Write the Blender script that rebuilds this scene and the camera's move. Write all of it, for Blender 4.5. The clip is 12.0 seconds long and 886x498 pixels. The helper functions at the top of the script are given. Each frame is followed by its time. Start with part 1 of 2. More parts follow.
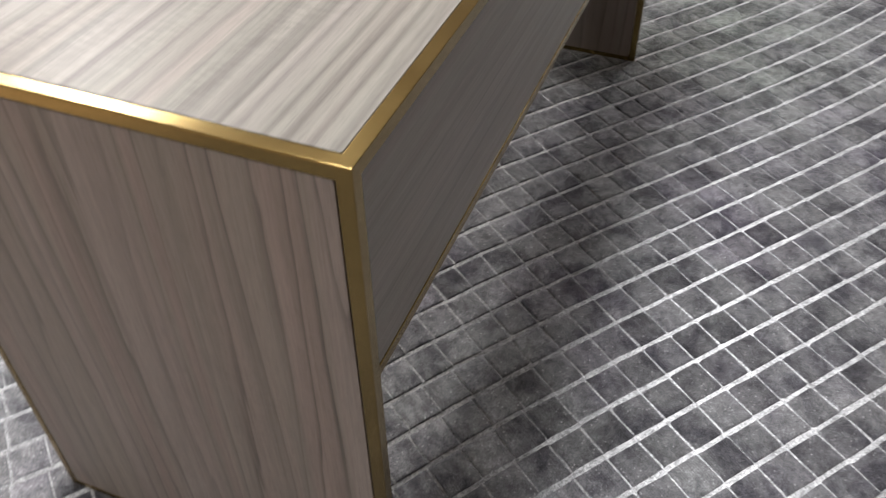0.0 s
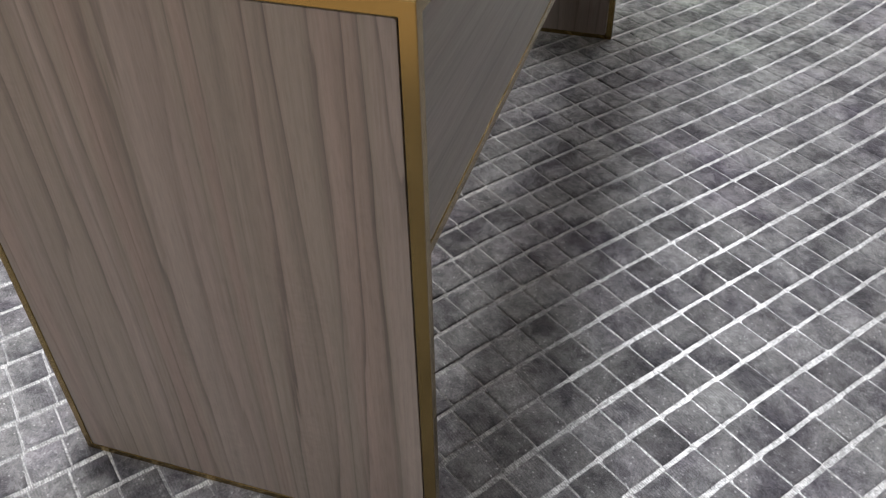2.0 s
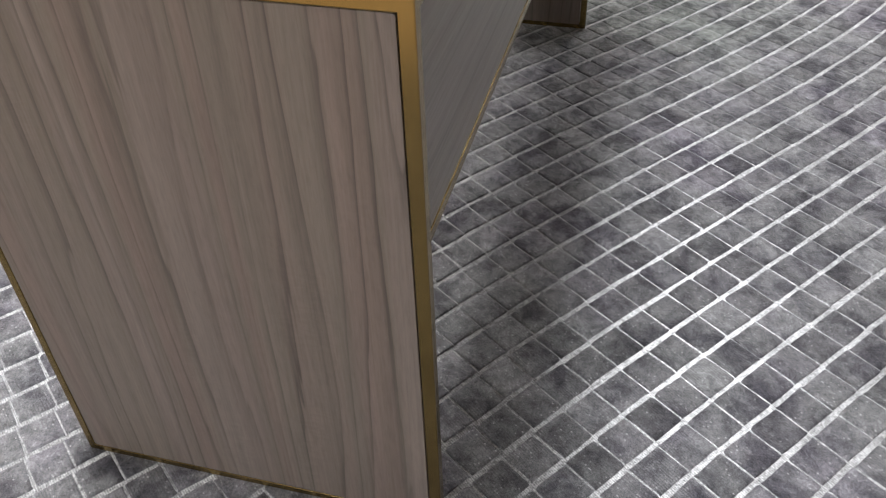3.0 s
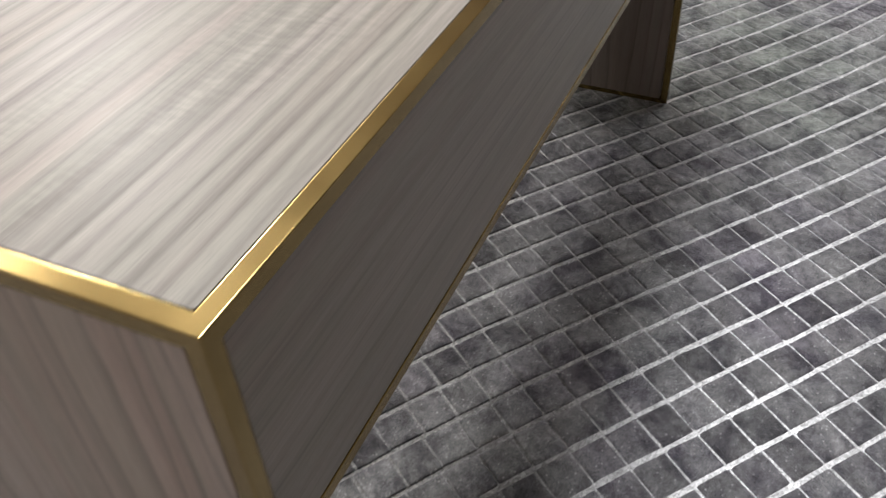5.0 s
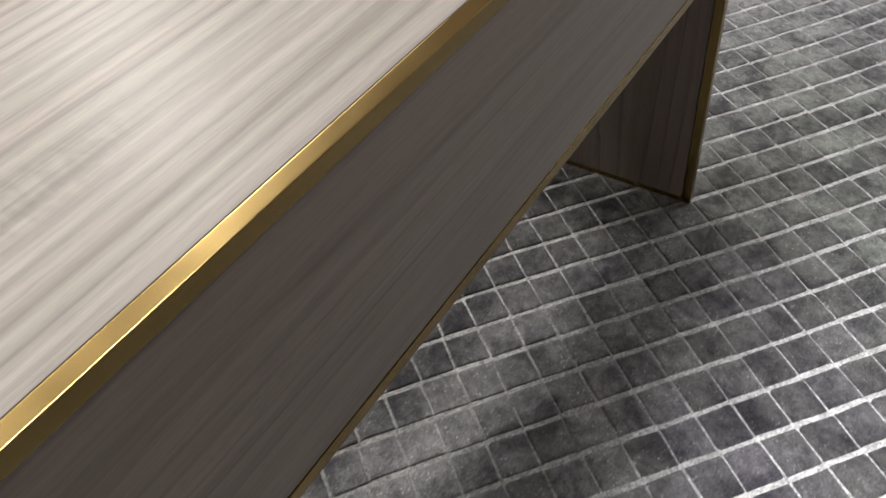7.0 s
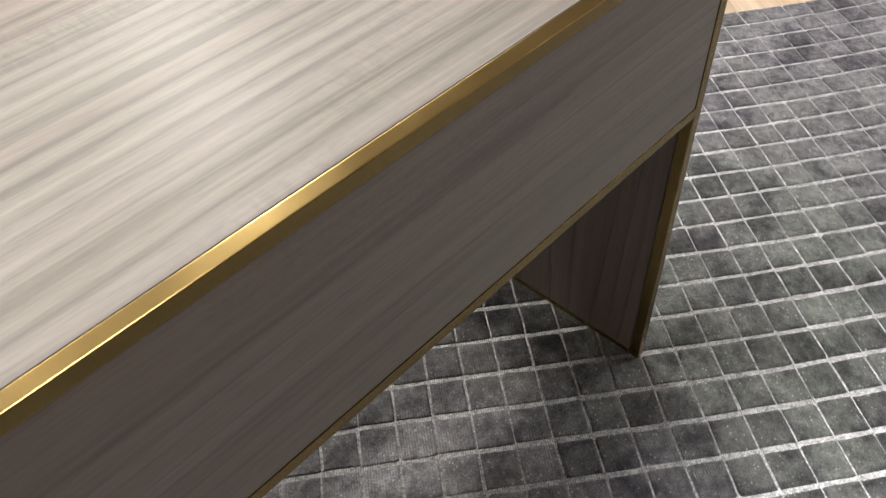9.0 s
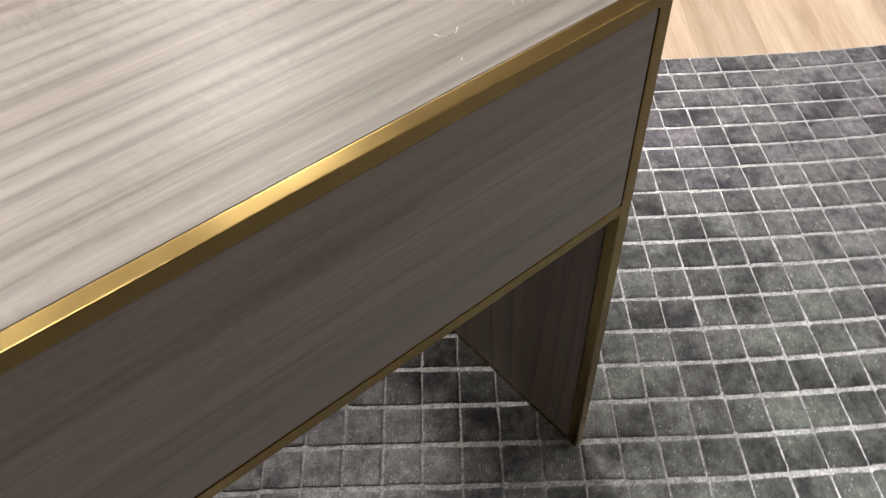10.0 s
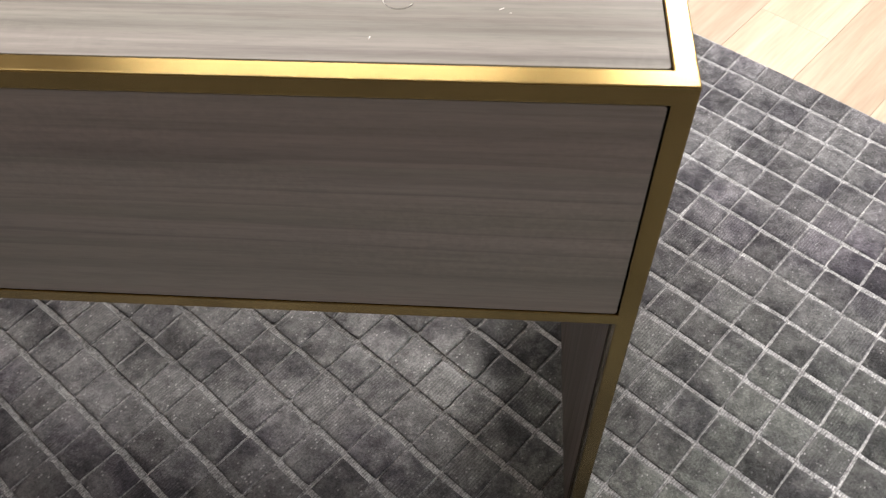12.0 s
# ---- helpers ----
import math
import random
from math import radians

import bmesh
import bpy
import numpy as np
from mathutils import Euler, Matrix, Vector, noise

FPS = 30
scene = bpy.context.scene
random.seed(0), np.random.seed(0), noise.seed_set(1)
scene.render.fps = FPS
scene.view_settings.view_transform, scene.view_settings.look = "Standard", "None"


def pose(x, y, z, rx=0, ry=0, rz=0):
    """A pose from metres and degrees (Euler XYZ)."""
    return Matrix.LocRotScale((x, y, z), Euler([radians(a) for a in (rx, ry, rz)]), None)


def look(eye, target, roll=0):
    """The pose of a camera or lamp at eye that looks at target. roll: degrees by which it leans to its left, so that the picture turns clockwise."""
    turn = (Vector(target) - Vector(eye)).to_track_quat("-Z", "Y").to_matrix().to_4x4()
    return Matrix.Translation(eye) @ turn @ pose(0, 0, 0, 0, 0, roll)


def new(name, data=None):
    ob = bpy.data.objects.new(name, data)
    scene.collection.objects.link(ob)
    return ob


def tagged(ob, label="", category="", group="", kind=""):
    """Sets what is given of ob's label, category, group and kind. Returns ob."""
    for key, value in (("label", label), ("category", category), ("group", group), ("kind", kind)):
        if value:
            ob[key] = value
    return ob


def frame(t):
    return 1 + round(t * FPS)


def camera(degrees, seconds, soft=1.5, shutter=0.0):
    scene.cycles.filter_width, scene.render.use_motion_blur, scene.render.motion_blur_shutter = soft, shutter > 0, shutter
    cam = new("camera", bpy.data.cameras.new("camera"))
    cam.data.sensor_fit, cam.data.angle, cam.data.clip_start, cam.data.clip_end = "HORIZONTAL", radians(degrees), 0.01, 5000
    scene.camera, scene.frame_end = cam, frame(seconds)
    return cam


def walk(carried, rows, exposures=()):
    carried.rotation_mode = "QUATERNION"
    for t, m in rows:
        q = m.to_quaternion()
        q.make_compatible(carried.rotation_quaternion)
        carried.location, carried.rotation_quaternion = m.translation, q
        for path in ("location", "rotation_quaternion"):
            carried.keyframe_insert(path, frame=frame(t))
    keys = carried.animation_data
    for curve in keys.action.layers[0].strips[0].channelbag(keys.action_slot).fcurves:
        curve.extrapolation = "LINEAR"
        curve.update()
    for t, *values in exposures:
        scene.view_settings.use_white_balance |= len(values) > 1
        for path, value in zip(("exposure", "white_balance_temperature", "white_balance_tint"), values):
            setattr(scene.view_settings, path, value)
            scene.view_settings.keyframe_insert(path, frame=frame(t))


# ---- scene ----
cam = camera(54.90, 12.0, soft=1.25, shutter=0.4)
PATH = [
    (0, (-0.4390, -0.2488, 1.1417), (0.9076, 0.2925, -0.2343), -0.74),
    (0.5, (-0.4601, -0.2837, 1.0834), (0.8351, 0.3869, -0.2851), -2.01),
    (1, (-0.4992, -0.2529, 1.0427), (0.8874, 0.3629, -0.2604), -1.99),
    (1.5, (-0.5409, -0.2210, 1.0272), (0.8948, 0.3027, -0.2629), -1.31),
    (2, (-0.5723, -0.2040, 1.0219), (0.8768, 0.2697, -0.2726), -1.35),
    (2.5, (-0.6009, -0.1963, 1.0206), (0.8563, 0.2441, -0.2765), -1.78),
    (3, (-0.6026, -0.1876, 1.0337), (0.8546, 0.2279, -0.2716), -2.10),
    (3.2, (-0.5771, -0.1867, 1.0435), (0.4389, 0.1199, 0.1305), -2.43),
    (4.8, (-0.2695, -0.2654, 1.0766), (0.6564, 0.2105, 0.1405), -3.50),
    (5, (-0.2189, -0.2550, 1.0843), (1.1097, 0.4012, -0.2590), -3.31),
    (5.5, (-0.1090, -0.2505, 1.0822), (1.2275, 0.3673, -0.2714), -2.93),
    (6, (0.0182, -0.2592, 1.0703), (1.2977, 0.4564, -0.2902), -4.24),
    (6.5, (0.1769, -0.2988, 1.0872), (1.3431, 0.5310, -0.3097), -5.84),
    (7, (0.3204, -0.3002, 1.0745), (1.4534, 0.5383, -0.3444), -5.87),
    (7.5, (0.4618, -0.2801, 1.0933), (1.5964, 0.5470, -0.3309), -5.31),
    (7.7, (0.5099, -0.2623, 1.0841), (1.3049, 0.2989, 0.0776), -3.99),
    (9.3, (0.7570, -0.3715, 1.1374), (1.4120, 0.3257, 0.1152), -2.68),
    (9.5, (0.8099, -0.3816, 1.1339), (1.7206, 0.6321, -0.3299), -3.13),
    (10, (0.9529, -0.3657, 1.1296), (1.7955, 0.6768, -0.3548), -1.44),
    (10.5, (1.0816, -0.3519, 1.1245), (1.7327, 0.7391, -0.4200), -1.77),
    (11, (1.1990, -0.3543, 1.0928), (1.5120, 0.8445, -0.4771), -4.56),
    (11.5, (1.3266, -0.3844, 1.0954), (1.3087, 0.8251, -0.4973), -3.06),
    (12, (1.3873, -0.3829, 1.0957), (1.2626, 0.8124, -0.5029), -2.60),
]
walk(cam, [(t, look(eye, target, roll)) for t, eye, target, roll in PATH],
     exposures=[(0, 0.52, 6180, 11), (3, 0.69, 6110, 10), (6, 0.40, 6280, 11), (9.5, 0.50, 6460, 11), (10.5, 0.40, 6500, 13), (11.4, 0.40, 6480, 13), (12, 0.54, 6440, 13)])

# ---- room, light and exposure ----
world = bpy.data.worlds.new("world")
scene.world = world
world.use_nodes = True
world.node_tree.nodes["Background"].inputs[0].default_value = (0.9, 0.93, 1.0, 1)
world.node_tree.nodes["Background"].inputs[1].default_value = 0.1
scene.view_settings.exposure = 0.0


def unseen_lamp(x, y, z, size_x, size_y, watts, colour=(1, 0.98, 0.95)):
    data = bpy.data.lights.new("unseen_light", "AREA")
    data.shape, data.size, data.size_y = "RECTANGLE", size_x, size_y
    data.energy, data.color = watts, colour
    ob = new("unseen_light", data)
    ob.matrix_world = look((x, y, z), (x, y + 0.001, 0))
    return ob


CEILING = 2.7
# No fixture is seen: placed to suit glints on the brass and desk shadows.
unseen_lamp(2.2, 2.65, CEILING - 0.03, 0.35, 0.35, 44, (1, 0.95, 0.87))
unseen_lamp(0.6, 2.62, CEILING - 0.03, 1.6, 0.5, 37, (1, 0.95, 0.87))
# Fill, added to brighten the oak boards.
unseen_lamp(2.9, 2.9, CEILING - 0.03, 2.4, 0.5, 26)
unseen_lamp(0.02, 0.42, CEILING - 0.03, 0.7, 0.6, 40)
unseen_lamp(0.82, 0.56, CEILING - 0.03, 0.9, 0.7, 52)
# Fill, added to brighten the desk's near end panel.
unseen_lamp(-4.6, 0.4, CEILING - 0.03, 1.0, 1.0, 118)
# Suggested by the far leg's shadow, strengthened to brighten the rug.
unseen_lamp(3.4, -0.9, CEILING - 0.03, 1.2, 1.2, 46)


# ---- materials ----
def nodes_of(name):
    m = bpy.data.materials.new(name)
    m.use_nodes = True
    t = m.node_tree
    return m, t, t.nodes["Principled BSDF"]


def node(tree, kind, inputs=None, **settings):
    n = tree.nodes.new(kind)
    for k, v in settings.items():
        setattr(n, k, v)
    for k, v in (inputs or {}).items():
        n.inputs[k].default_value = v
    return n


def link(tree, a, b):
    tree.links.new(a, b)


def ramp(tree, source, stops):
    n = tree.nodes.new("ShaderNodeValToRGB")
    e = n.color_ramp.elements
    while len(e) < len(stops):
        e.new(0.5)
    for el, (p, c) in zip(e, stops):
        el.position, el.color = p, (c, c, c, 1) if isinstance(c, (int, float)) else (*c, 1)
    link(tree, source, n.inputs[0])
    return n.outputs[0]


def mix(tree, a, b, factor, mode="MIX"):
    n = tree.nodes.new("ShaderNodeMix")
    n.data_type, n.blend_type = "RGBA", mode
    for sock, val in ((n.inputs[0], factor), (n.inputs[6], a), (n.inputs[7], b)):
        if isinstance(val, bpy.types.NodeSocket):
            link(tree, val, sock)
        elif isinstance(val, (int, float)):
            sock.default_value = val
        else:
            sock.default_value = (*val, 1)
    return n.outputs[2]


def bump(tree, height, strength, distance, bsdf):
    n = node(tree, "ShaderNodeBump", {"Strength": strength, "Distance": distance})
    link(tree, height, n.inputs["Height"])
    link(tree, n.outputs[0], bsdf.inputs["Normal"])
    return n


def mapped(tree, scale, rotate=(0, 0, 0), shift=(0, 0, 0)):
    co = tree.nodes.new("ShaderNodeTexCoord")
    mp = node(tree, "ShaderNodeMapping", {"Scale": scale, "Rotation": rotate, "Location": shift})
    link(tree, co.outputs["Object"], mp.inputs[0])
    return mp.outputs[0]


def noise_tex(tree, vector, scale, detail=4.0, rough=0.55, distort=0.0):
    n = node(tree, "ShaderNodeTexNoise", {"Scale": scale, "Detail": detail, "Roughness": rough, "Distortion": distort})
    link(tree, vector, n.inputs["Vector"])
    return n.outputs["Fac"]


def value_of(tree, kind, a, b=None):
    n = node(tree, "ShaderNodeMath", operation=kind)
    for sock, val in zip(n.inputs, (a, b)):
        if isinstance(val, bpy.types.NodeSocket):
            link(tree, val, sock)
        elif val is not None:
            sock.default_value = val
    return n.outputs[0]


def veneer(name, along, across, shift, strength=1.0, wave=1.0, tint=(1, 1, 1), streaks=1.0, rough=(0.50, 0.42), gloss=0.27, flecks=0.3, pitch=30.0, soft=False):
    """Grey-brown straight-grained veneer. along: the axis that the grain follows; across: the one that its lines step over."""
    m, t, b = nodes_of(name)
    s = {"x": (0.05, 1, 1), "z": (1, 1, 0.05)}[along]
    s2 = {"x": (0.018, 1, 1), "z": (1, 1, 0.018)}[along]
    v, v2 = mapped(t, s, shift=shift), mapped(t, s2, shift=shift)
    co = t.nodes.new("ShaderNodeTexCoord")
    sep = t.nodes.new("ShaderNodeSeparateXYZ")
    link(t, co.outputs["Object"], sep.inputs[0])
    drift = noise_tex(t, mapped(t, {"x": (0.06, 1, 1), "z": (1, 1, 0.06)}[along], shift=shift), 5.0, 2.0, 0.5, 0.0)
    wobble = noise_tex(t, v, 30.0, 3.0, 0.6, 0.2)
    f = value_of(t, "MULTIPLY", sep.outputs["XYZ".index(across.upper())], pitch)
    f = value_of(t, "ADD", f, value_of(t, "MULTIPLY", drift, 9.0 * wave))
    f = value_of(t, "ADD", f, value_of(t, "MULTIPLY", wobble, 1.1))
    ring = value_of(t, "FRACT", f)
    wide = noise_tex(t, v2, 13.0, 2.0, 0.5, 0.1)
    keep = noise_tex(t, v, 17.0, 3.0, 0.6, 0.2)
    fine = noise_tex(t, v2, 330.0, 4.0, 0.65, 0.3)
    pore = noise_tex(t, mapped(t, {"x": (0.12, 1, 1), "z": (1, 1, 0.12)}[along], shift=shift), 260.0, 3.0, 0.7, 0.4)
    base = ramp(t, wide, [(0.30, (0.190, 0.166, 0.142)), (0.42, (0.222, 0.188, 0.168)), (0.52, (0.206, 0.188, 0.164)), (0.62, (0.226, 0.199, 0.180)), (0.72, (0.240, 0.220, 0.198))])
    streak = noise_tex(t, v2, 62.0, 3.0, 0.6, 0.15)
    base = mix(t, base, tint, 1.0, "MULTIPLY")
    base = mix(t, base, ramp(t, streak, [(0.34, (0.66, 0.645, 0.64)), (0.47, (0.98, 0.98, 0.98)), (0.66, (1.15, 1.15, 1.14))]), streaks, "MULTIPLY")
    if soft:
        lines = ramp(t, ring, [(0.0, 0.66), (0.22, 0.92), (0.5, 1.10), (0.78, 0.94), (1.0, 0.66)])
    else:
        lines = ramp(t, ring, [(0.0, 0.58), (0.05, 0.68), (0.18, 0.95), (0.85, 1.08), (0.97, 1.0), (1.0, 0.60)])
    amount = ramp(t, keep, [(0.36, 0.20 * strength), (0.60, 0.95 * strength)])
    col = mix(t, base, mix(t, base, lines, 1.0, "MULTIPLY"), amount)
    col = mix(t, col, ramp(t, fine, [(0.35, 0.93), (0.65, 1.05)]), 1.0, "MULTIPLY")
    col = mix(t, col, ramp(t, pore, [(0.33, 0.90), (0.55, 1.02)]), 1.0, "MULTIPLY")
    # Short ray flecks across the grain, in a few bands.
    ray = noise_tex(t, mapped(t, (1, 0.3, 1), shift=shift), 170.0, 2.0, 0.5, 0.4)
    band = noise_tex(t, mapped(t, {"x": (0.28, 1, 1), "z": (1, 1, 0.28)}[along], shift=(3.3, 1.2, 0.4)), 7.0, 2.0, 0.5)
    amount = mix(t, ramp(t, band, [(0.52, 0.0), (0.62, 1.0)]), (flecks, flecks, flecks), 1.0, "MULTIPLY")
    col = mix(t, col, mix(t, col, ramp(t, ray, [(0.44, 1.04), (0.56, 0.80)]), 1.0, "MULTIPLY"), amount)
    link(t, col, b.inputs["Base Color"])
    link(t, ramp(t, fine, [(0.3, rough[0]), (0.7, rough[1])]), b.inputs["Roughness"])
    b.inputs["Specular IOR Level"].default_value = gloss
    bump(t, pore, 0.06, 0.0005, b)
    return m


def brass(name):
    m, t, b = nodes_of(name)
    v = mapped(t, (1, 1, 1))
    fine = noise_tex(t, v, 320.0, 3.0)
    blot = noise_tex(t, v, 14.0, 4.0)
    link(t, ramp(t, blot, [(0.35, (0.275, 0.194, 0.072)), (0.65, (0.305, 0.216, 0.081))]), b.inputs["Base Color"])
    b.inputs["Metallic"].default_value = 1.0
    link(t, ramp(t, blot, [(0.3, 0.19), (0.7, 0.24)]), b.inputs["Roughness"])
    bump(t, fine, 0.012, 0.0002, b)
    return m


RUG_TURN = -39.1
PU, PV = 0.0576, 0.0661


def pile(name, per_object):
    """Cut viscose pile: dark grey, mottled, with a soft sheen."""
    m, t, b = nodes_of(name)
    geo = t.nodes.new("ShaderNodeNewGeometry")
    v = geo.outputs["Position"]
    rnd = t.nodes.new("ShaderNodeObjectInfo").outputs["Random"] if per_object else geo.outputs["Random Per Island"]
    turned = node(t, "ShaderNodeMapping", {"Rotation": (0, 0, -math.radians(RUG_TURN))})
    link(t, v, turned.inputs[0])
    rows = node(t, "ShaderNodeTexWave", {"Scale": 76.0, "Distortion": 2.2, "Detail": 2.0, "Detail Scale": 4.0}, wave_type="BANDS", bands_direction="X")
    link(t, turned.outputs[0], rows.inputs["Vector"])
    combed = node(t, "ShaderNodeVectorMath", {1: (1.0, 0.75, 1.0)}, operation="MULTIPLY")
    link(t, turned.outputs[0], combed.inputs[0])
    w = combed.outputs[0]
    large = noise_tex(t, v, 3.6, 3.0, 0.6)
    patch = noise_tex(t, v, 11.0, 4.0, 0.65, 0.3)
    cloud = noise_tex(t, w, 60.0, 5.0, 0.72, 0.15)
    hair = noise_tex(t, v, 260.0, 5.0, 0.8)
    lint = noise_tex(t, v, 150.0, 5.0, 0.8, 0.6)
    col = ramp(t, cloud, [(0.34, (0.056, 0.055, 0.061)), (0.5, (0.088, 0.087, 0.094)), (0.66, (0.140, 0.139, 0.147))])
    col = mix(t, col, ramp(t, patch, [(0.34, (0.40, 0.385, 0.45)), (0.46, (0.80, 0.79, 0.82)), (0.52, (1.0, 1.0, 1.0)), (0.66, (1.36, 1.365, 1.34))]), 1.0, "MULTIPLY")
    col = mix(t, col, ramp(t, large, [(0.36, (0.98, 0.91, 1.03)), (0.5, (1.0, 1.0, 1.0)), (0.64, (0.99, 1.02, 0.975))]), 1.0, "MULTIPLY")
    # One faded, greenish stretch beside the desk's far end, darkened further as painted shade.
    place = node(t, "ShaderNodeVectorMath", {1: (1.75, -0.10, 0.0)}, operation="DISTANCE")
    link(t, v, place.inputs[0])
    col = mix(t, col, ramp(t, place.outputs["Value"], [(0.20, (0.78, 0.90, 0.74)), (0.62, (1.0, 1.0, 1.0))]), 1.0, "MULTIPLY")
    col = mix(t, col, ramp(t, rnd, [(0.0, 0.62), (1.0, 1.38)]), 1.0, "MULTIPLY")
    col = mix(t, col, ramp(t, hair, [(0.36, 0.48), (0.5, 0.96), (0.64, 1.55)]), 1.0, "MULTIPLY")
    col = mix(t, col, ramp(t, rows.outputs["Fac"], [(0.0, 0.45), (1.0, 1.3)]), ramp(t, noise_tex(t, v, 9.0, 2.0), [(0.46, 0.06), (0.62, 0.75)]), "MULTIPLY")
    col = mix(t, col, (0.42, 0.42, 0.43), ramp(t, lint, [(0.66, 0.0), (0.72, 0.6)]))
    # Bright cut fibre ends, thinly scattered, thicker in the worn patches.
    dots = node(t, "ShaderNodeTexVoronoi", {"Scale": 210.0, "Randomness": 1.0})
    link(t, w, dots.inputs["Vector"])
    tone = node(t, "ShaderNodeSeparateColor")
    link(t, dots.outputs["Color"], tone.inputs[0])
    tips = mix(t, ramp(t, dots.outputs["Distance"], [(0.16, 1.0), (0.34, 0.0)]), ramp(t, tone.outputs[0], [(0.76, 0.0), (0.84, 1.0)]), 1.0, "MULTIPLY")
    tips = mix(t, tips, ramp(t, patch, [(0.42, 0.25), (0.58, 1.0)]), 1.0, "MULTIPLY")
    col = mix(t, col, (0.40, 0.40, 0.41), tips)
    link(t, col, b.inputs["Base Color"])
    b.inputs["Roughness"].default_value = 0.58
    link(t, ramp(t, patch, [(0.40, 0.3), (0.60, 0.8)]), b.inputs["Specular IOR Level"])
    link(t, mix(t, ramp(t, cloud, [(0.38, 0.12), (0.62, 0.6)]), ramp(t, patch, [(0.40, 0.35), (0.58, 1.0)]), 1.0, "MULTIPLY"), b.inputs["Sheen Weight"])
    b.inputs["Sheen Roughness"].default_value = 0.4
    b.inputs["Sheen Tint"].default_value = (0.94, 0.89, 1.0, 1)
    bump(t, hair, 0.9, 0.004, b)
    # The fibres lean, so that their gloss faces one way; under and behind the desk it is turned back.
    at = node(t, "ShaderNodeSeparateXYZ")
    link(t, v, at.inputs[0])
    past_apron = mix(t, ramp(t, at.outputs["Y"], [(0.10, 0.0), (0.29, 1.0)]), ramp(t, value_of(t, "MULTIPLY", at.outputs["X"], 0.5), [(0.73, 1.0), (0.78, 0.0)]), 1.0, "MULTIPLY")
    lean = mix(t, (-0.40, 0.30, 0.866), (0.28, -0.04, 0.959), past_apron)
    shine = mix(t, ramp(t, cloud, [(0.38, 0.3), (0.62, 1.0)]), ramp(t, hair, [(0.38, 0.2), (0.62, 1.0)]), 1.0, "MULTIPLY")
    shine = mix(t, shine, ramp(t, patch, [(0.38, 0.35), (0.60, 1.0)]), 1.0, "MULTIPLY")
    link(t, shine, b.inputs["Coat Weight"])
    b.inputs["Coat Roughness"].default_value = 0.38
    b.inputs["Coat IOR"].default_value = 1.80
    link(t, lean, b.inputs["Coat Normal"])
    return m


def flat_weave(name):
    """The low ribbed weave between the pile squares."""
    m, t, b = nodes_of(name)
    v = mapped(t, (1, 1, 1))
    wave = node(t, "ShaderNodeTexWave", {"Scale": 88.0, "Distortion": 0.8, "Detail": 1.0, "Detail Scale": 3.0}, wave_type="BANDS", bands_direction="X")
    link(t, v, wave.inputs["Vector"])
    cloud = noise_tex(t, v, 26.0, 4.0, 0.6)
    fuzz = noise_tex(t, v, 230.0, 4.0, 0.75)
    col = ramp(t, cloud, [(0.32, (0.165, 0.165, 0.169)), (0.5, (0.28, 0.28, 0.285)), (0.68, (0.41, 0.41, 0.415))])
    col = mix(t, col, ramp(t, wave.outputs["Fac"], [(0.15, 0.62), (0.6, 1.08)]), 1.0, "MULTIPLY")
    col = mix(t, col, ramp(t, fuzz, [(0.36, 0.45), (0.5, 0.92), (0.64, 1.5)]), 1.0, "MULTIPLY")
    link(t, col, b.inputs["Base Color"])
    b.inputs["Roughness"].default_value = 0.75
    b.inputs["Sheen Weight"].default_value = 0.9
    b.inputs["Sheen Roughness"].default_value = 0.35
    link(t, ramp(t, fuzz, [(0.36, 0.15), (0.62, 0.9)]), b.inputs["Coat Weight"])
    b.inputs["Coat Roughness"].default_value = 0.42
    b.inputs["Coat IOR"].default_value = 2.06
    lean = node(t, "ShaderNodeCombineXYZ", {0: -0.40, 1: 0.16, 2: 0.902})
    link(t, lean.outputs[0], b.inputs["Coat Normal"])
    bump(t, wave.outputs["Fac"], 0.6, 0.001, b)
    return m


def oak(name, joined=False):
    m, t, b = nodes_of(name)
    v = mapped(t, (1, 0.07, 1))
    geo = t.nodes.new("ShaderNodeNewGeometry")
    rnd = geo.outputs["Random Per Island"] if joined else t.nodes.new("ShaderNodeObjectInfo").outputs["Random"]
    off = node(t, "ShaderNodeVectorMath", operation="SCALE")
    link(t, rnd, off.inputs["Scale"])
    off.inputs[0].default_value = (7, 11, 3)
    add = node(t, "ShaderNodeVectorMath", operation="ADD")
    link(t, v, add.inputs[0])
    link(t, off.outputs[0], add.inputs[1])
    wide = noise_tex(t, add.outputs[0], 16.0, 4.0, 0.6, 0.5)
    fine = noise_tex(t, add.outputs[0], 160.0, 4.0, 0.6)
    col = ramp(t, wide, [(0.3, (0.40, 0.296, 0.205)), (0.5, (0.49, 0.382, 0.278)), (0.7, (0.57, 0.466, 0.356))])
    col = mix(t, col, ramp(t, fine, [(0.3, 0.86), (0.7, 1.05)]), 1.0, "MULTIPLY")
    col = mix(t, col, ramp(t, rnd, [(0, (0.70, 0.68, 0.66)), (0.4, (0.96, 0.95, 0.94)), (1, (1.10, 1.09, 1.08))]), 1.0, "MULTIPLY")
    link(t, col, b.inputs["Base Color"])
    b.inputs["Roughness"].default_value = 0.42
    bump(t, fine, 0.1, 0.0005, b)
    return m


def paint(name, colour):
    m, t, b = nodes_of(name)
    v = mapped(t, (1, 1, 1))
    n = noise_tex(t, v, 3.0, 4.0)
    link(t, mix(t, colour, ramp(t, n, [(0.3, 0.93), (0.7, 1.0)]), 1.0, "MULTIPLY"), b.inputs["Base Color"])
    b.inputs["Roughness"].default_value = 0.7
    bump(t, noise_tex(t, v, 200.0), 0.1, 0.001, b)
    return m


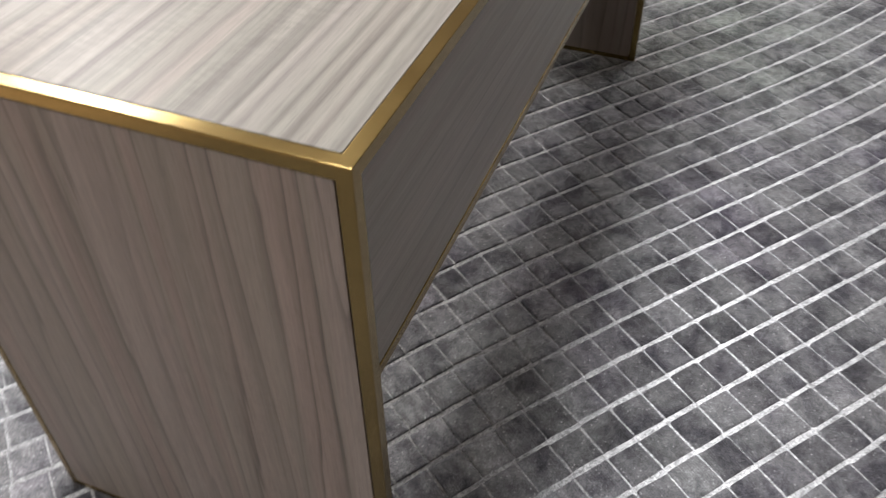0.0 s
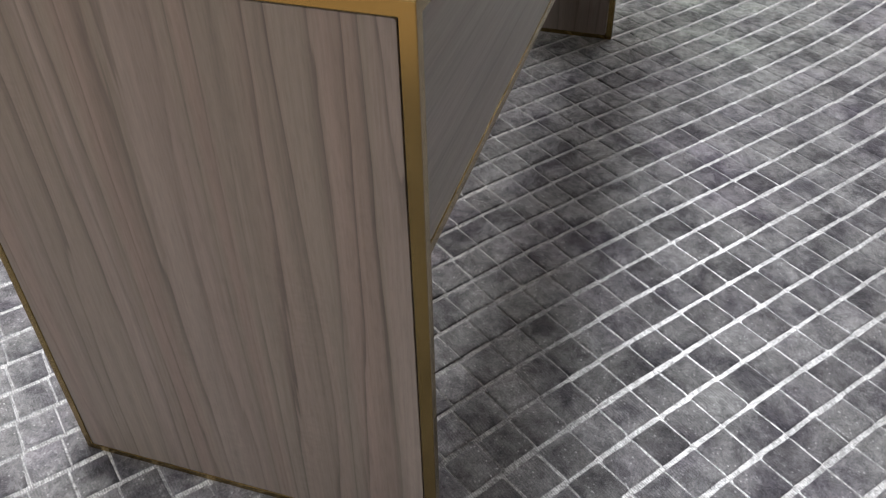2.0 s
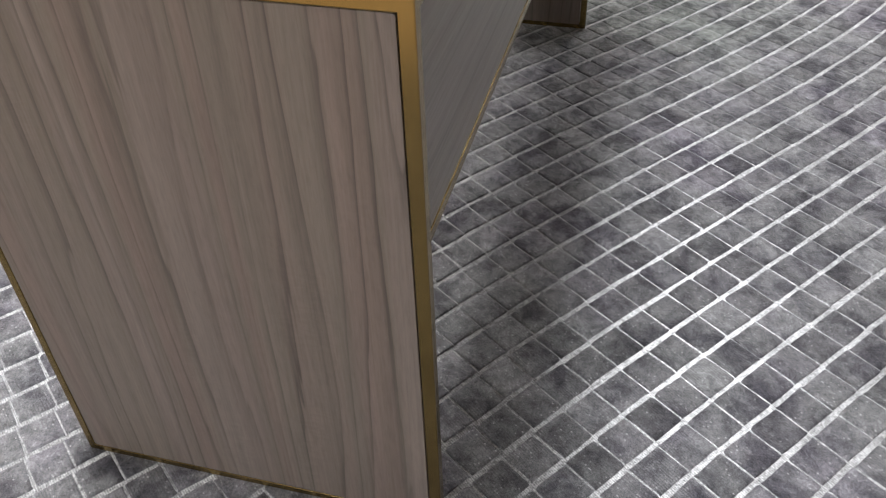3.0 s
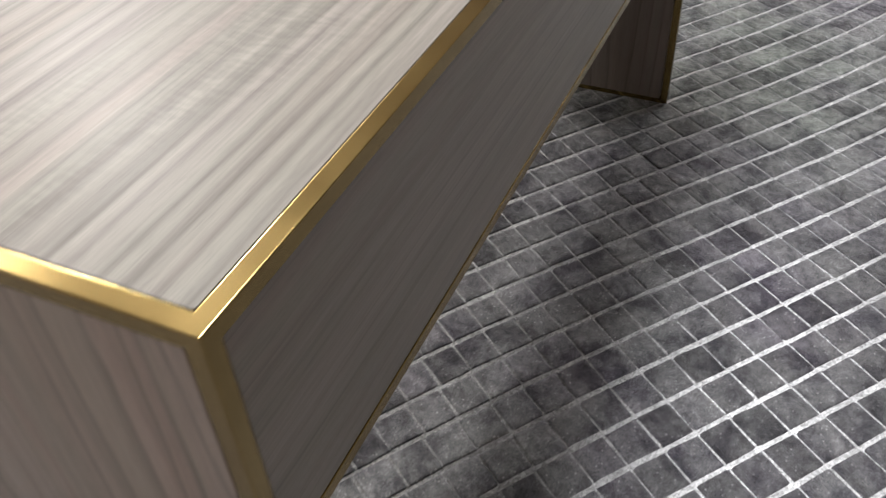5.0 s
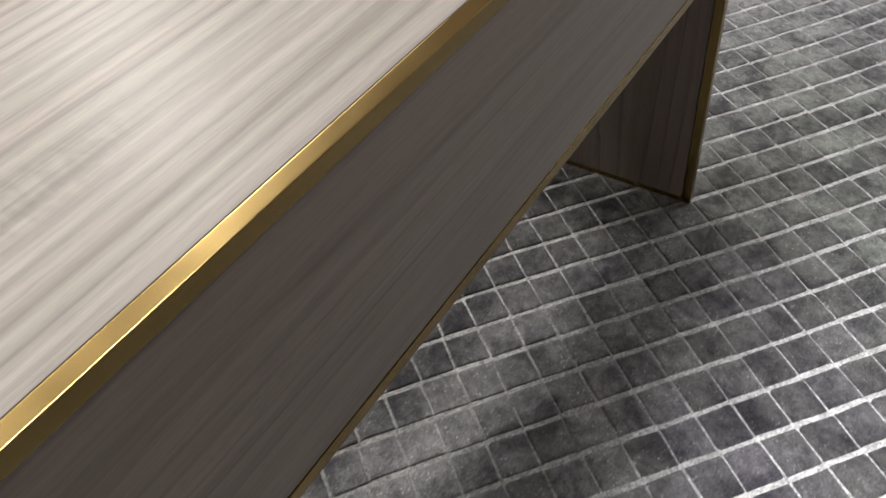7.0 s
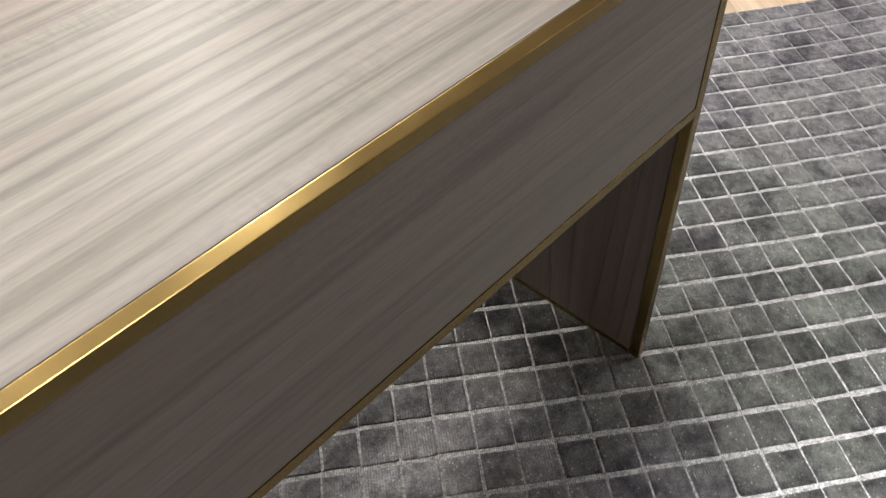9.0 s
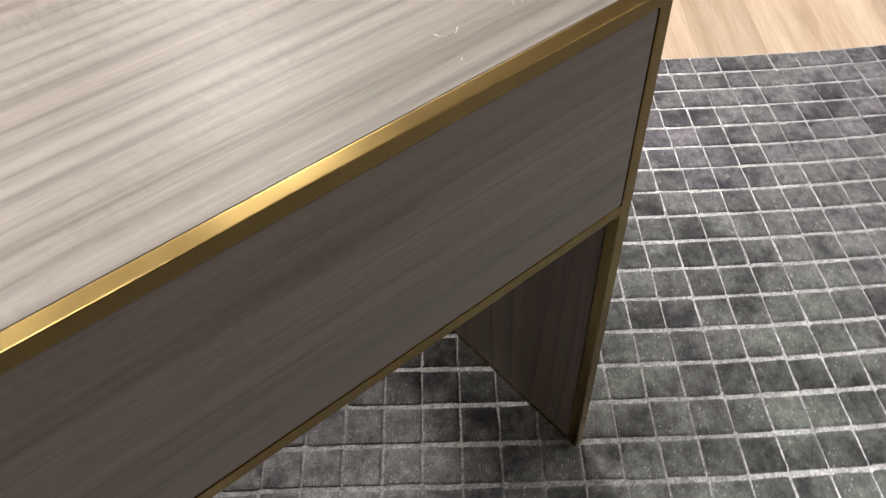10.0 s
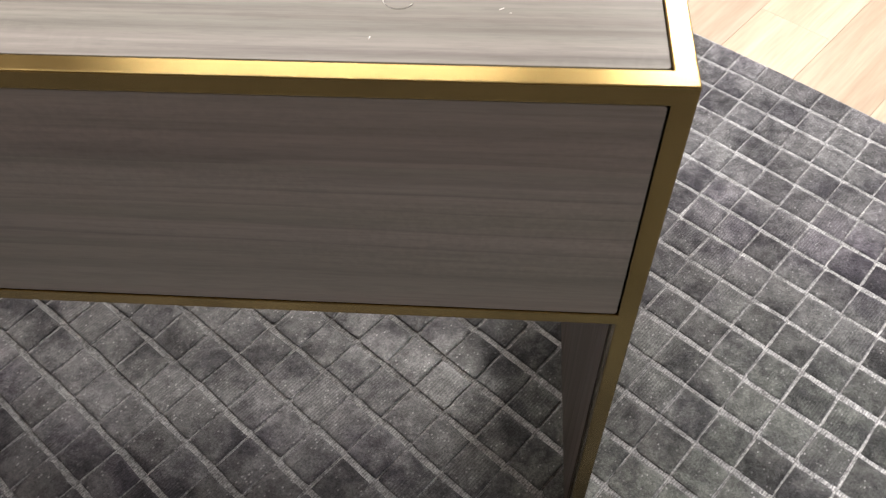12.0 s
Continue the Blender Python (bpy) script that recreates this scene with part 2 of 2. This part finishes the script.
# Same veneer on every face; the top's tint is darkened against strong lamps.
M_WOOD_X = veneer("veneer_lengthwise", "x", "y", (0, 0, 0), 1.0, 0.35, (0.67, 0.675, 0.668), 0.66, rough=(0.40, 0.34), gloss=0.135, flecks=0.5, pitch=43.0, soft=True)
M_WOOD_APRON = veneer("veneer_apron", "x", "z", (0, 3.1, 0), 0.6, tint=(0.90, 0.895, 0.88), streaks=0.42, rough=(0.36, 0.29), gloss=0.5)
M_WOOD_Z = veneer("veneer_upright", "z", "y", (2.9, 0, 0), 1.1, 1.5, (0.885, 0.826, 0.80), 0.42)
# The end panels' veneer again, tinted darker for the shade under the desk.
M_LINING_SHADED = veneer("veneer_lining_shaded", "z", "y", (5.3, 0, 0), 0.9, 1.2, (0.66, 0.63, 0.62), 0.4)
M_BRASS = brass("brushed_brass")
M_PILE = pile("rug_pile", True)
M_PILE_FAR = pile("rug_pile_joined", False)
M_WEAVE = flat_weave("rug_weave")
M_OAK = oak("oak_plank")
M_OAK_FAR = oak("oak_planks_joined", True)
M_SCUFF = paint("bare_nick", (0.50, 0.47, 0.43))
M_PAINT = paint("pale_paint", (0.52, 0.515, 0.505))
M_WALL = paint("grey_paint", (0.42, 0.415, 0.41))
M_GAP, _, _b = nodes_of("dark_joint")
_b.inputs["Base Color"].default_value = (0.02, 0.018, 0.016, 1)


# ---- building helpers ----
def finish(name, bm, material, smooth=False):
    me = bpy.data.meshes.new(name)
    bm.to_mesh(me)
    bm.free()
    me.materials.append(material)
    if smooth:
        me.polygons.foreach_set("use_smooth", [True] * len(me.polygons))
    return me


def part(name, bm, material, parent, label="", smooth=False):
    ob = new(name, finish(name, bm, material, smooth))
    ob.parent = parent
    return tagged(ob, label)


def box(bm, x0, x1, y0, y1, z0, z1):
    r = bmesh.ops.create_cube(bm, size=1.0)
    bmesh.ops.transform(bm, verts=r["verts"], matrix=Matrix.Translation(((x0 + x1) / 2, (y0 + y1) / 2, (z0 + z1) / 2)) @ Matrix.Diagonal((x1 - x0, y1 - y0, z1 - z0, 1)))
    return r["verts"]


def structure(name, bounds, material, label, category):
    bm = bmesh.new()
    box(bm, *bounds)
    ob = new(name, finish(name, bm, material))
    return tagged(ob, label, category, kind="structure")


def lattice_solid(xs, ys, zs, filled):
    """A solid made of the filled cells of a box lattice, outer faces only, flat faces merged."""
    bm = bmesh.new()
    made = {}

    def vert(i, j, k):
        if (i, j, k) not in made:
            made[i, j, k] = bm.verts.new((xs[i], ys[j], zs[k]))
        return made[i, j, k]

    corners = {(1, 0, 0): ((1, 0, 0), (1, 1, 0), (1, 1, 1), (1, 0, 1)), (-1, 0, 0): ((0, 0, 0), (0, 0, 1), (0, 1, 1), (0, 1, 0)),
               (0, 1, 0): ((0, 1, 0), (0, 1, 1), (1, 1, 1), (1, 1, 0)), (0, -1, 0): ((0, 0, 0), (1, 0, 0), (1, 0, 1), (0, 0, 1)),
               (0, 0, 1): ((0, 0, 1), (1, 0, 1), (1, 1, 1), (0, 1, 1)), (0, 0, -1): ((0, 0, 0), (0, 1, 0), (1, 1, 0), (1, 0, 0))}
    for i, j, k in filled:
        for (a, b, c), quad in corners.items():
            if (i + a, j + b, k + c) not in filled:
                bm.faces.new([vert(i + p, j + q, k + r) for p, q, r in quad])
    bmesh.ops.dissolve_limit(bm, angle_limit=0.02, verts=bm.verts[:], edges=bm.edges[:])
    return bm


def panel(x0, x1, y0, y1, z0, z1, axis, radius=0.003, edge=0.0006):
    """A board with its face corners rounded in the plane across axis, and its edges eased."""
    bm = bmesh.new()
    box(bm, x0, x1, y0, y1, z0, z1)
    n = "xyz".index(axis)
    along = [e for e in bm.edges if abs((e.verts[0].co - e.verts[1].co).normalized()[n]) > 0.9]
    bmesh.ops.bevel(bm, geom=along, offset=radius, segments=3, affect="EDGES", profile=0.5)
    rim = [e for e in bm.edges if len(e.link_faces) == 2 and abs(e.link_faces[0].normal[n] - e.link_faces[1].normal[n]) > 0.5]
    bmesh.ops.bevel(bm, geom=rim, offset=edge, segments=2, affect="EDGES", profile=0.5)
    return bm


# ---- structure ----
FLOOR = -0.012
WEST = -6.0
structure("subfloor", (WEST, 5.0, -4.0, 4.0, FLOOR - 0.2, FLOOR - 0.012), M_GAP, "dark bed under the oak boards", "floor")
structure("ceiling", (WEST, 5.0, -4.0, 4.0, CEILING, CEILING + 0.15), M_PAINT, "plain pale grey painted ceiling", "ceiling")
structure("wall_north", (WEST, 5.0, 4.0, 4.15, FLOOR - 0.2, CEILING), M_WALL, "plain grey painted wall", "wall")
structure("wall_south", (WEST, 5.0, -4.15, -4.0, FLOOR - 0.2, CEILING), M_WALL, "plain grey painted wall", "wall")
structure("wall_west", (WEST - 0.15, WEST, -4.0, 4.0, FLOOR - 0.2, CEILING), M_WALL, "plain grey painted wall", "wall")
structure("wall_east", (5.0, 5.15, -4.0, 4.0, FLOOR - 0.2, CEILING), M_WALL, "plain grey painted wall", "wall")

# ---- the desk ----
L, D, H = 1.504, 0.538, 0.75
W = 0.0155
APRON = 0.5015
RAIL = 0.014
SLIM, FOOT = 0.0105, 0.011
desk = tagged(new("desk"), "grey-brown veneered desk with a brushed brass frame, standing on a rug", "desk")


def build_desk():
    xs, ys = [0, W, L - W, L], [0, W, D - SLIM, D]
    zs = [0, FOOT, APRON - RAIL, APRON, H - W, H]
    filled = set()
    for i in (0, 2):
        for j in (0, 2):
            filled |= {(i, j, k) for k in range(5)}
        filled |= {(i, 1, 0), (i, 1, 4)}
    for j in (0, 2):
        filled |= {(1, j, 2), (1, j, 4)}
    bm = lattice_solid(xs, ys, zs, filled)
    bm.normal_update()
    sharp = [e for e in bm.edges if len(e.link_faces) == 2 and e.is_convex and e.calc_face_angle() > 0.5]
    bmesh.ops.bevel(bm, geom=sharp, offset=0.0015, segments=3, affect="EDGES", profile=0.6)
    part("frame", bm, M_BRASS, desk, "brushed brass square-tube frame")
    g = 0.0007
    part("tabletop", panel(W + g, L - W - g, W + g, D - SLIM - g, H - 0.02, H - 0.0004, "z"), M_WOOD_X, desk, "grey-brown straight-grained veneer top")
    part("apron", panel(W + 0.0009, L - W - 0.0013, 0.0011, 0.0155, APRON + g, H - W - g, "y"), M_WOOD_APRON, desk, "grey-brown veneer front panel with level grain")
    part("back_panel", panel(W + g, L - W - g, D - SLIM + 0.0006, D - 0.0006, APRON + g, H - W - g, "y"), M_WOOD_APRON, desk)
    part("underside", panel(W + g, L - W - g, W + g, D - SLIM - g, APRON - 0.010, APRON + 0.002, "z"), M_WOOD_APRON, desk)
    for x0, x1 in ((0.0006, W - 0.0012), (L - W + 0.0012, L - 0.0006)):
        part("end_panel", panel(x0, x1, W + 0.0014, D - SLIM - g, FOOT + g, H - W - g, "x"), M_WOOD_Z, desk, "grey-brown veneer end panel with upright grain")
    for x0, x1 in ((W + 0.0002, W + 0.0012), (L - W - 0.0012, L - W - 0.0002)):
        part("inner_lining", panel(x0, x1, W + 0.0015, D - 0.0005, FOOT + g, APRON - RAIL - g, "x", 0.0004, 0.0002), M_LINING_SHADED, desk, "brown veneer lining inside the leg, darkened by painted shade")


build_desk()


def scuff(x, y, length, turn):
    """A pale nick in the tabletop's finish."""
    bm = bmesh.new()
    box(bm, -length / 2, length / 2, -0.0003, 0.0003, -0.0002, 0.00012)
    bmesh.ops.bevel(bm, geom=[e for e in bm.edges if abs(e.verts[0].co.z - e.verts[1].co.z) > 0.0001], offset=0.00025, segments=2, affect="EDGES")
    ob = part("scuff", bm, M_SCUFF, desk, "pale nick in the veneer")
    ob.location, ob.rotation_euler = (x, y, H - 0.0004), (0, 0, turn)


scuff(1.303, 0.039, 0.0025, 1.3)
scuff(1.385, 0.070, 0.0035, 0.6)
scuff(1.391, 0.066, 0.0016, 0.2)


def tube(bm, spots, thick):
    """A thin fibre along the spots, flattened where it lies."""
    last = None
    for at in spots:
        ring = [bm.verts.new(at + Vector((thick * math.cos(q), 0.5 * thick * math.sin(q), thick * math.sin(q)))) for q in (0, 2.1, 4.2)]
        if last:
            for i in range(3):
                bm.faces.new((last[i], last[(i + 1) % 3], ring[(i + 1) % 3], ring[i]))
        last = ring


def lint_fibre(x, y, turn):
    """One curved white fibre, thicker at both ends, lying on the tabletop."""
    bm = bmesh.new()
    tube(bm, [Vector((0.0105 * math.cos(0.35 + 2.3 * n / 12), 0.0105 * math.sin(0.35 + 2.3 * n / 12), 0.0003)) for n in range(13)], 0.00022)
    for n in (0, 12):
        a = 0.35 + 2.3 * n / 12
        tube(bm, [Vector((0.0105 * math.cos(a + k), 0.0105 * math.sin(a + k), 0.0005)) for k in (-0.12, 0.0, 0.12)], 0.00042)
    ob = new("lint_fibre", finish("lint_fibre", bm, M_SCUFF))
    ob.location, ob.rotation_euler = (x, y, H - 0.0004), (0, 0, turn)
    tagged(ob, "thin curved white fibre lying on the veneered desk top", "lint")


lint_fibre(1.318, 0.078, 3.0)


def lint_tuft(x, y):
    """A loose white knot of fluff, a few curled fibres thick."""
    r = random.Random(21)
    bm = bmesh.new()
    for k in range(9):
        a0, reach, high = r.uniform(0, 6.3), r.uniform(0.004, 0.009), r.uniform(0.001, 0.004)
        spots = []
        for n in range(7):
            s = n / 6
            spots.append(Vector((math.cos(a0 + 2.2 * s) * reach * s, math.sin(a0 + 2.2 * s) * reach * s, 0.001 + high * math.sin(3.0 * s))))
        tube(bm, spots, 0.0006)
    ob = new("lint_tuft", finish("lint_tuft", bm, M_SCUFF))
    ob.location = (x, y, 0.0)
    tagged(ob, "small white tuft of lint lying on the dark rug", "lint")


# ---- the rug ----
ORIGIN = (1.1872, 0.2589)
FIRST_ROW, LAST_ROW, FIRST_COL, LAST_COL = -15, 32, -36, 34
rug = tagged(new("rug"), "dark grey viscose rug with a carved grid of light lines", "rug")
rug.matrix_world = pose(ORIGIN[0], ORIGIN[1], 0, 0, 0, RUG_TURN)
LINE, GROOVE, LOW = 0.0100, 0.0042, -0.0030


def stretched(i, j):
    """Where the corner (i, j) of the rug's grid lies on the rug, which is slightly stretched and skewed by hand weaving."""
    s = max(-1.3, min(1.3, (i - 4) / 15))
    q = max(-1.3, min(1.3, (j + 2) / 12))
    terms = (s * s, s * q, q * q, s ** 3, s * s * q, s * q * q, q ** 3)
    di = sum(a * b for a, b in zip(terms, (0.176, 0.685, -0.112, -0.045, -0.239, 0.255, 0.232)))
    dj = sum(a * b for a, b in zip(terms, (0.097, 0.033, 0.491, -0.671, -0.438, -0.194, -0.191)))
    # Towards the far rims the weave runs straight again.
    over = max((abs(i - 4) - 24) / 12, (j - 22) / 10, min((-4 - i) / 14, (2 - j) / 9), 0)
    keep = max(0, 1 - over)
    keep = keep * keep * (3 - 2 * keep)
    di, dj = di * keep, dj * keep
    return (i + di) * PU + 0.0114 * (j + dj) * PV, -(j + dj) * PV


def build_weave():
    """The woven ground, a sheet with a turned-down rim that follows the stretched grid."""
    cols, rows = range(FIRST_COL, LAST_COL + 1), range(FIRST_ROW, LAST_ROW + 1)
    wide = len(rows)
    verts = [(*stretched(i, j), LOW) for i in cols for j in rows]
    faces = [(a * wide + b, a * wide + b + 1, (a + 1) * wide + b + 1, (a + 1) * wide + b) for a in range(len(cols) - 1) for b in range(wide - 1)]
    ring = [a * wide for a in range(len(cols))] + [(len(cols) - 1) * wide + b for b in range(1, wide)]
    ring += [a * wide + wide - 1 for a in range(len(cols) - 2, -1, -1)] + [b for b in range(wide - 2, 0, -1)]
    base = len(verts)
    verts += [(verts[k][0], verts[k][1], FLOOR) for k in ring]
    n = len(ring)
    faces += [(ring[k], ring[(k + 1) % n], base + (k + 1) % n, base + k) for k in range(n)]
    faces.append(tuple(range(base, base + n)))
    me = bpy.data.meshes.new("weave")
    me.from_pydata(verts, [], faces)
    me.materials.append(M_WEAVE)
    ob = new("weave", me)
    ob.parent = rug
    tagged(ob, "light ribbed flat weave between the pile squares")


build_weave()


def pad(seed):
    """One square of cut pile, soft-edged, about its own centre, reaching from the weave up to z = 0."""
    r = random.Random(seed)
    hx, hy = (PU - GROOVE) / 2 + r.uniform(-0.0006, 0.0006), (PV - LINE) / 2 + r.uniform(-0.0006, 0.0008)
    steps = [-1, -0.82, 0.82, 1]
    verts, faces = [], []
    n = len(steps)
    for a in steps:
        for b in steps:
            edge = (abs(a) == 1) + (abs(b) == 1)
            z = -0.0009 * edge + r.uniform(-0.0003, 0.0003)
            verts.append((a * hx + r.uniform(-0.0011, 0.0011), b * hy + r.uniform(-0.0011, 0.0011), z))
    for i in range(n - 1):
        for j in range(n - 1):
            faces.append((i * n + j, (i + 1) * n + j, (i + 1) * n + j + 1, i * n + j + 1))
    ring = [(i, 0) for i in range(n)] + [(n - 1, j) for j in range(1, n)] + [(i, n - 1) for i in range(n - 2, -1, -1)] + [(0, j) for j in range(n - 2, 0, -1)]
    top = [i * n + j for i, j in ring]
    low = []
    for k in top:
        x, y, z = verts[k]
        low.append(len(verts))
        verts.append((x * 1.01, y * 1.01, LOW - 0.0005))
    for k in range(len(top)):
        m = (k + 1) % len(top)
        faces.append((top[k], low[k], low[m], top[m]))
    return verts, faces


PADS = [pad(s) for s in range(12)]


def build_pile():
    shapes = []
    for verts, faces in PADS:
        me = bpy.data.meshes.new("pile_square")
        me.from_pydata(verts, [], faces)
        me.materials.append(M_PILE)
        me.polygons.foreach_set("use_smooth", [True] * len(me.polygons))
        shapes.append(me)
    r = random.Random(5)
    verts, faces = [], []
    turn = math.radians(RUG_TURN)
    for i in range(FIRST_COL, LAST_COL):
        for j in range(FIRST_ROW, LAST_ROW):
            x, y = stretched(i + 0.5, j + 0.5)
            x1, y1 = stretched(i + 1, j + 0.5)
            x0, y0 = stretched(i, j + 0.5)
            x3, y3 = stretched(i + 0.5, j + 1)
            x2, y2 = stretched(i + 0.5, j)
            sx, sy = (x1 - x0) / PU, (y2 - y3) / PV
            tilt = math.atan2(y1 - y0, x1 - x0)
            wx = ORIGIN[0] + x * math.cos(turn) - y * math.sin(turn)
            wy = ORIGIN[1] + x * math.sin(turn) + y * math.cos(turn)
            k = r.randrange(len(PADS))
            if 0.42 < wx < 1.75 and -0.62 < wy < 0.16:
                ob = new("pile_square", shapes[k])
                ob.parent = rug
                ob.location, ob.rotation_euler, ob.scale = (x, y, 0), (0, 0, tilt), (sx, sy, 1)
            else:
                base = len(verts)
                v, f = PADS[k]
                ct, st = math.cos(tilt), math.sin(tilt)
                verts += [(a * sx * ct - b * sy * st + x, a * sx * st + b * sy * ct + y, c) for a, b, c in v]
                faces += [tuple(q + base for q in face) for face in f]
    me = bpy.data.meshes.new("viscose_fill")
    me.from_pydata(verts, [], faces)
    me.materials.append(M_PILE_FAR)
    me.polygons.foreach_set("use_smooth", [True] * len(me.polygons))
    ob = new("viscose_fill", me)
    ob.parent = rug
    tagged(ob, "dark grey cut pile squares", kind="stuff")


# ---- oak floor ----
floor = tagged(new("floor"), "pale oak plank floor beyond the rug", "floor", kind="structure")
floor.matrix_world = pose(ORIGIN[0], ORIGIN[1], 0, 0, 0, RUG_TURN)


def build_planks():
    """Whole boards share one mesh; those that meet a wall are sawn off there. Boards far from the rug are joined."""
    r = random.Random(3)
    wide, long = 0.152, 1.3
    whole = bmesh.new()
    box(whole, -wide / 2 + 0.0002, wide / 2 - 0.0002, -long / 2 + 0.0002, long / 2 - 0.0002, FLOOR - 0.012, FLOOR)
    bmesh.ops.bevel(whole, geom=[e for e in whole.edges if all(q.co.z > FLOOR - 0.001 for q in e.verts)], offset=0.0004, segments=1, affect="EDGES")
    me = bpy.data.meshes.new("plank")
    whole.to_mesh(me)
    me.materials.append(M_OAK)
    frame_of = floor.matrix_world
    rest = bmesh.new()
    walls = (((WEST, 0, 0), (-1, 0, 0)), ((5.0, 0, 0), (1, 0, 0)), ((0, -4.0, 0), (0, -1, 0)), ((0, 4.0, 0), (0, 1, 0)))
    for a in range(-58, 41):
        shift = 1.095 - long / 2 if a == 0 else r.uniform(0.95, 1.6)
        for b in range(-8, 7):
            spot = Vector((0.037 + (a + 0.5) * wide, b * long + shift, 0))
            ends = [frame_of @ (spot + Vector((p * wide / 2, q * long / 2, 0))) for p in (-1, 1) for q in (-1, 1)]
            inside = [WEST < e.x < 5.0 and -4.0 < e.y < 4.0 for e in ends]
            middle = frame_of @ spot
            near = (middle - Vector((1.6, 0.6, 0))).length < 2.4
            if all(inside) and near:
                ob = new("plank", me)
                ob.parent = floor
                ob.location = spot
            elif any(inside) or (WEST < middle.x < 5.0 and -4.0 < middle.y < 4.0):
                bm = whole.copy()
                bmesh.ops.transform(bm, verts=bm.verts[:], matrix=frame_of @ Matrix.Translation(spot))
                if not all(inside):
                    for at, way in walls:
                        bmesh.ops.bisect_plane(bm, geom=bm.verts[:] + bm.edges[:] + bm.faces[:], plane_co=at, plane_no=way, clear_outer=True)
                bmesh.ops.transform(bm, verts=bm.verts[:], matrix=frame_of.inverted())
                piece = bpy.data.meshes.new("sawn_plank")
                bm.to_mesh(piece)
                bm.free()
                rest.from_mesh(piece)
                bpy.data.meshes.remove(piece)
    whole.free()
    ob = new("outer_planking", finish("outer_planking", rest, M_OAK_FAR))
    ob.parent = floor
    tagged(ob, "pale oak boards along the walls", kind="stuff")


build_planks()
build_pile()
lint_tuft(2.125, 0.212)
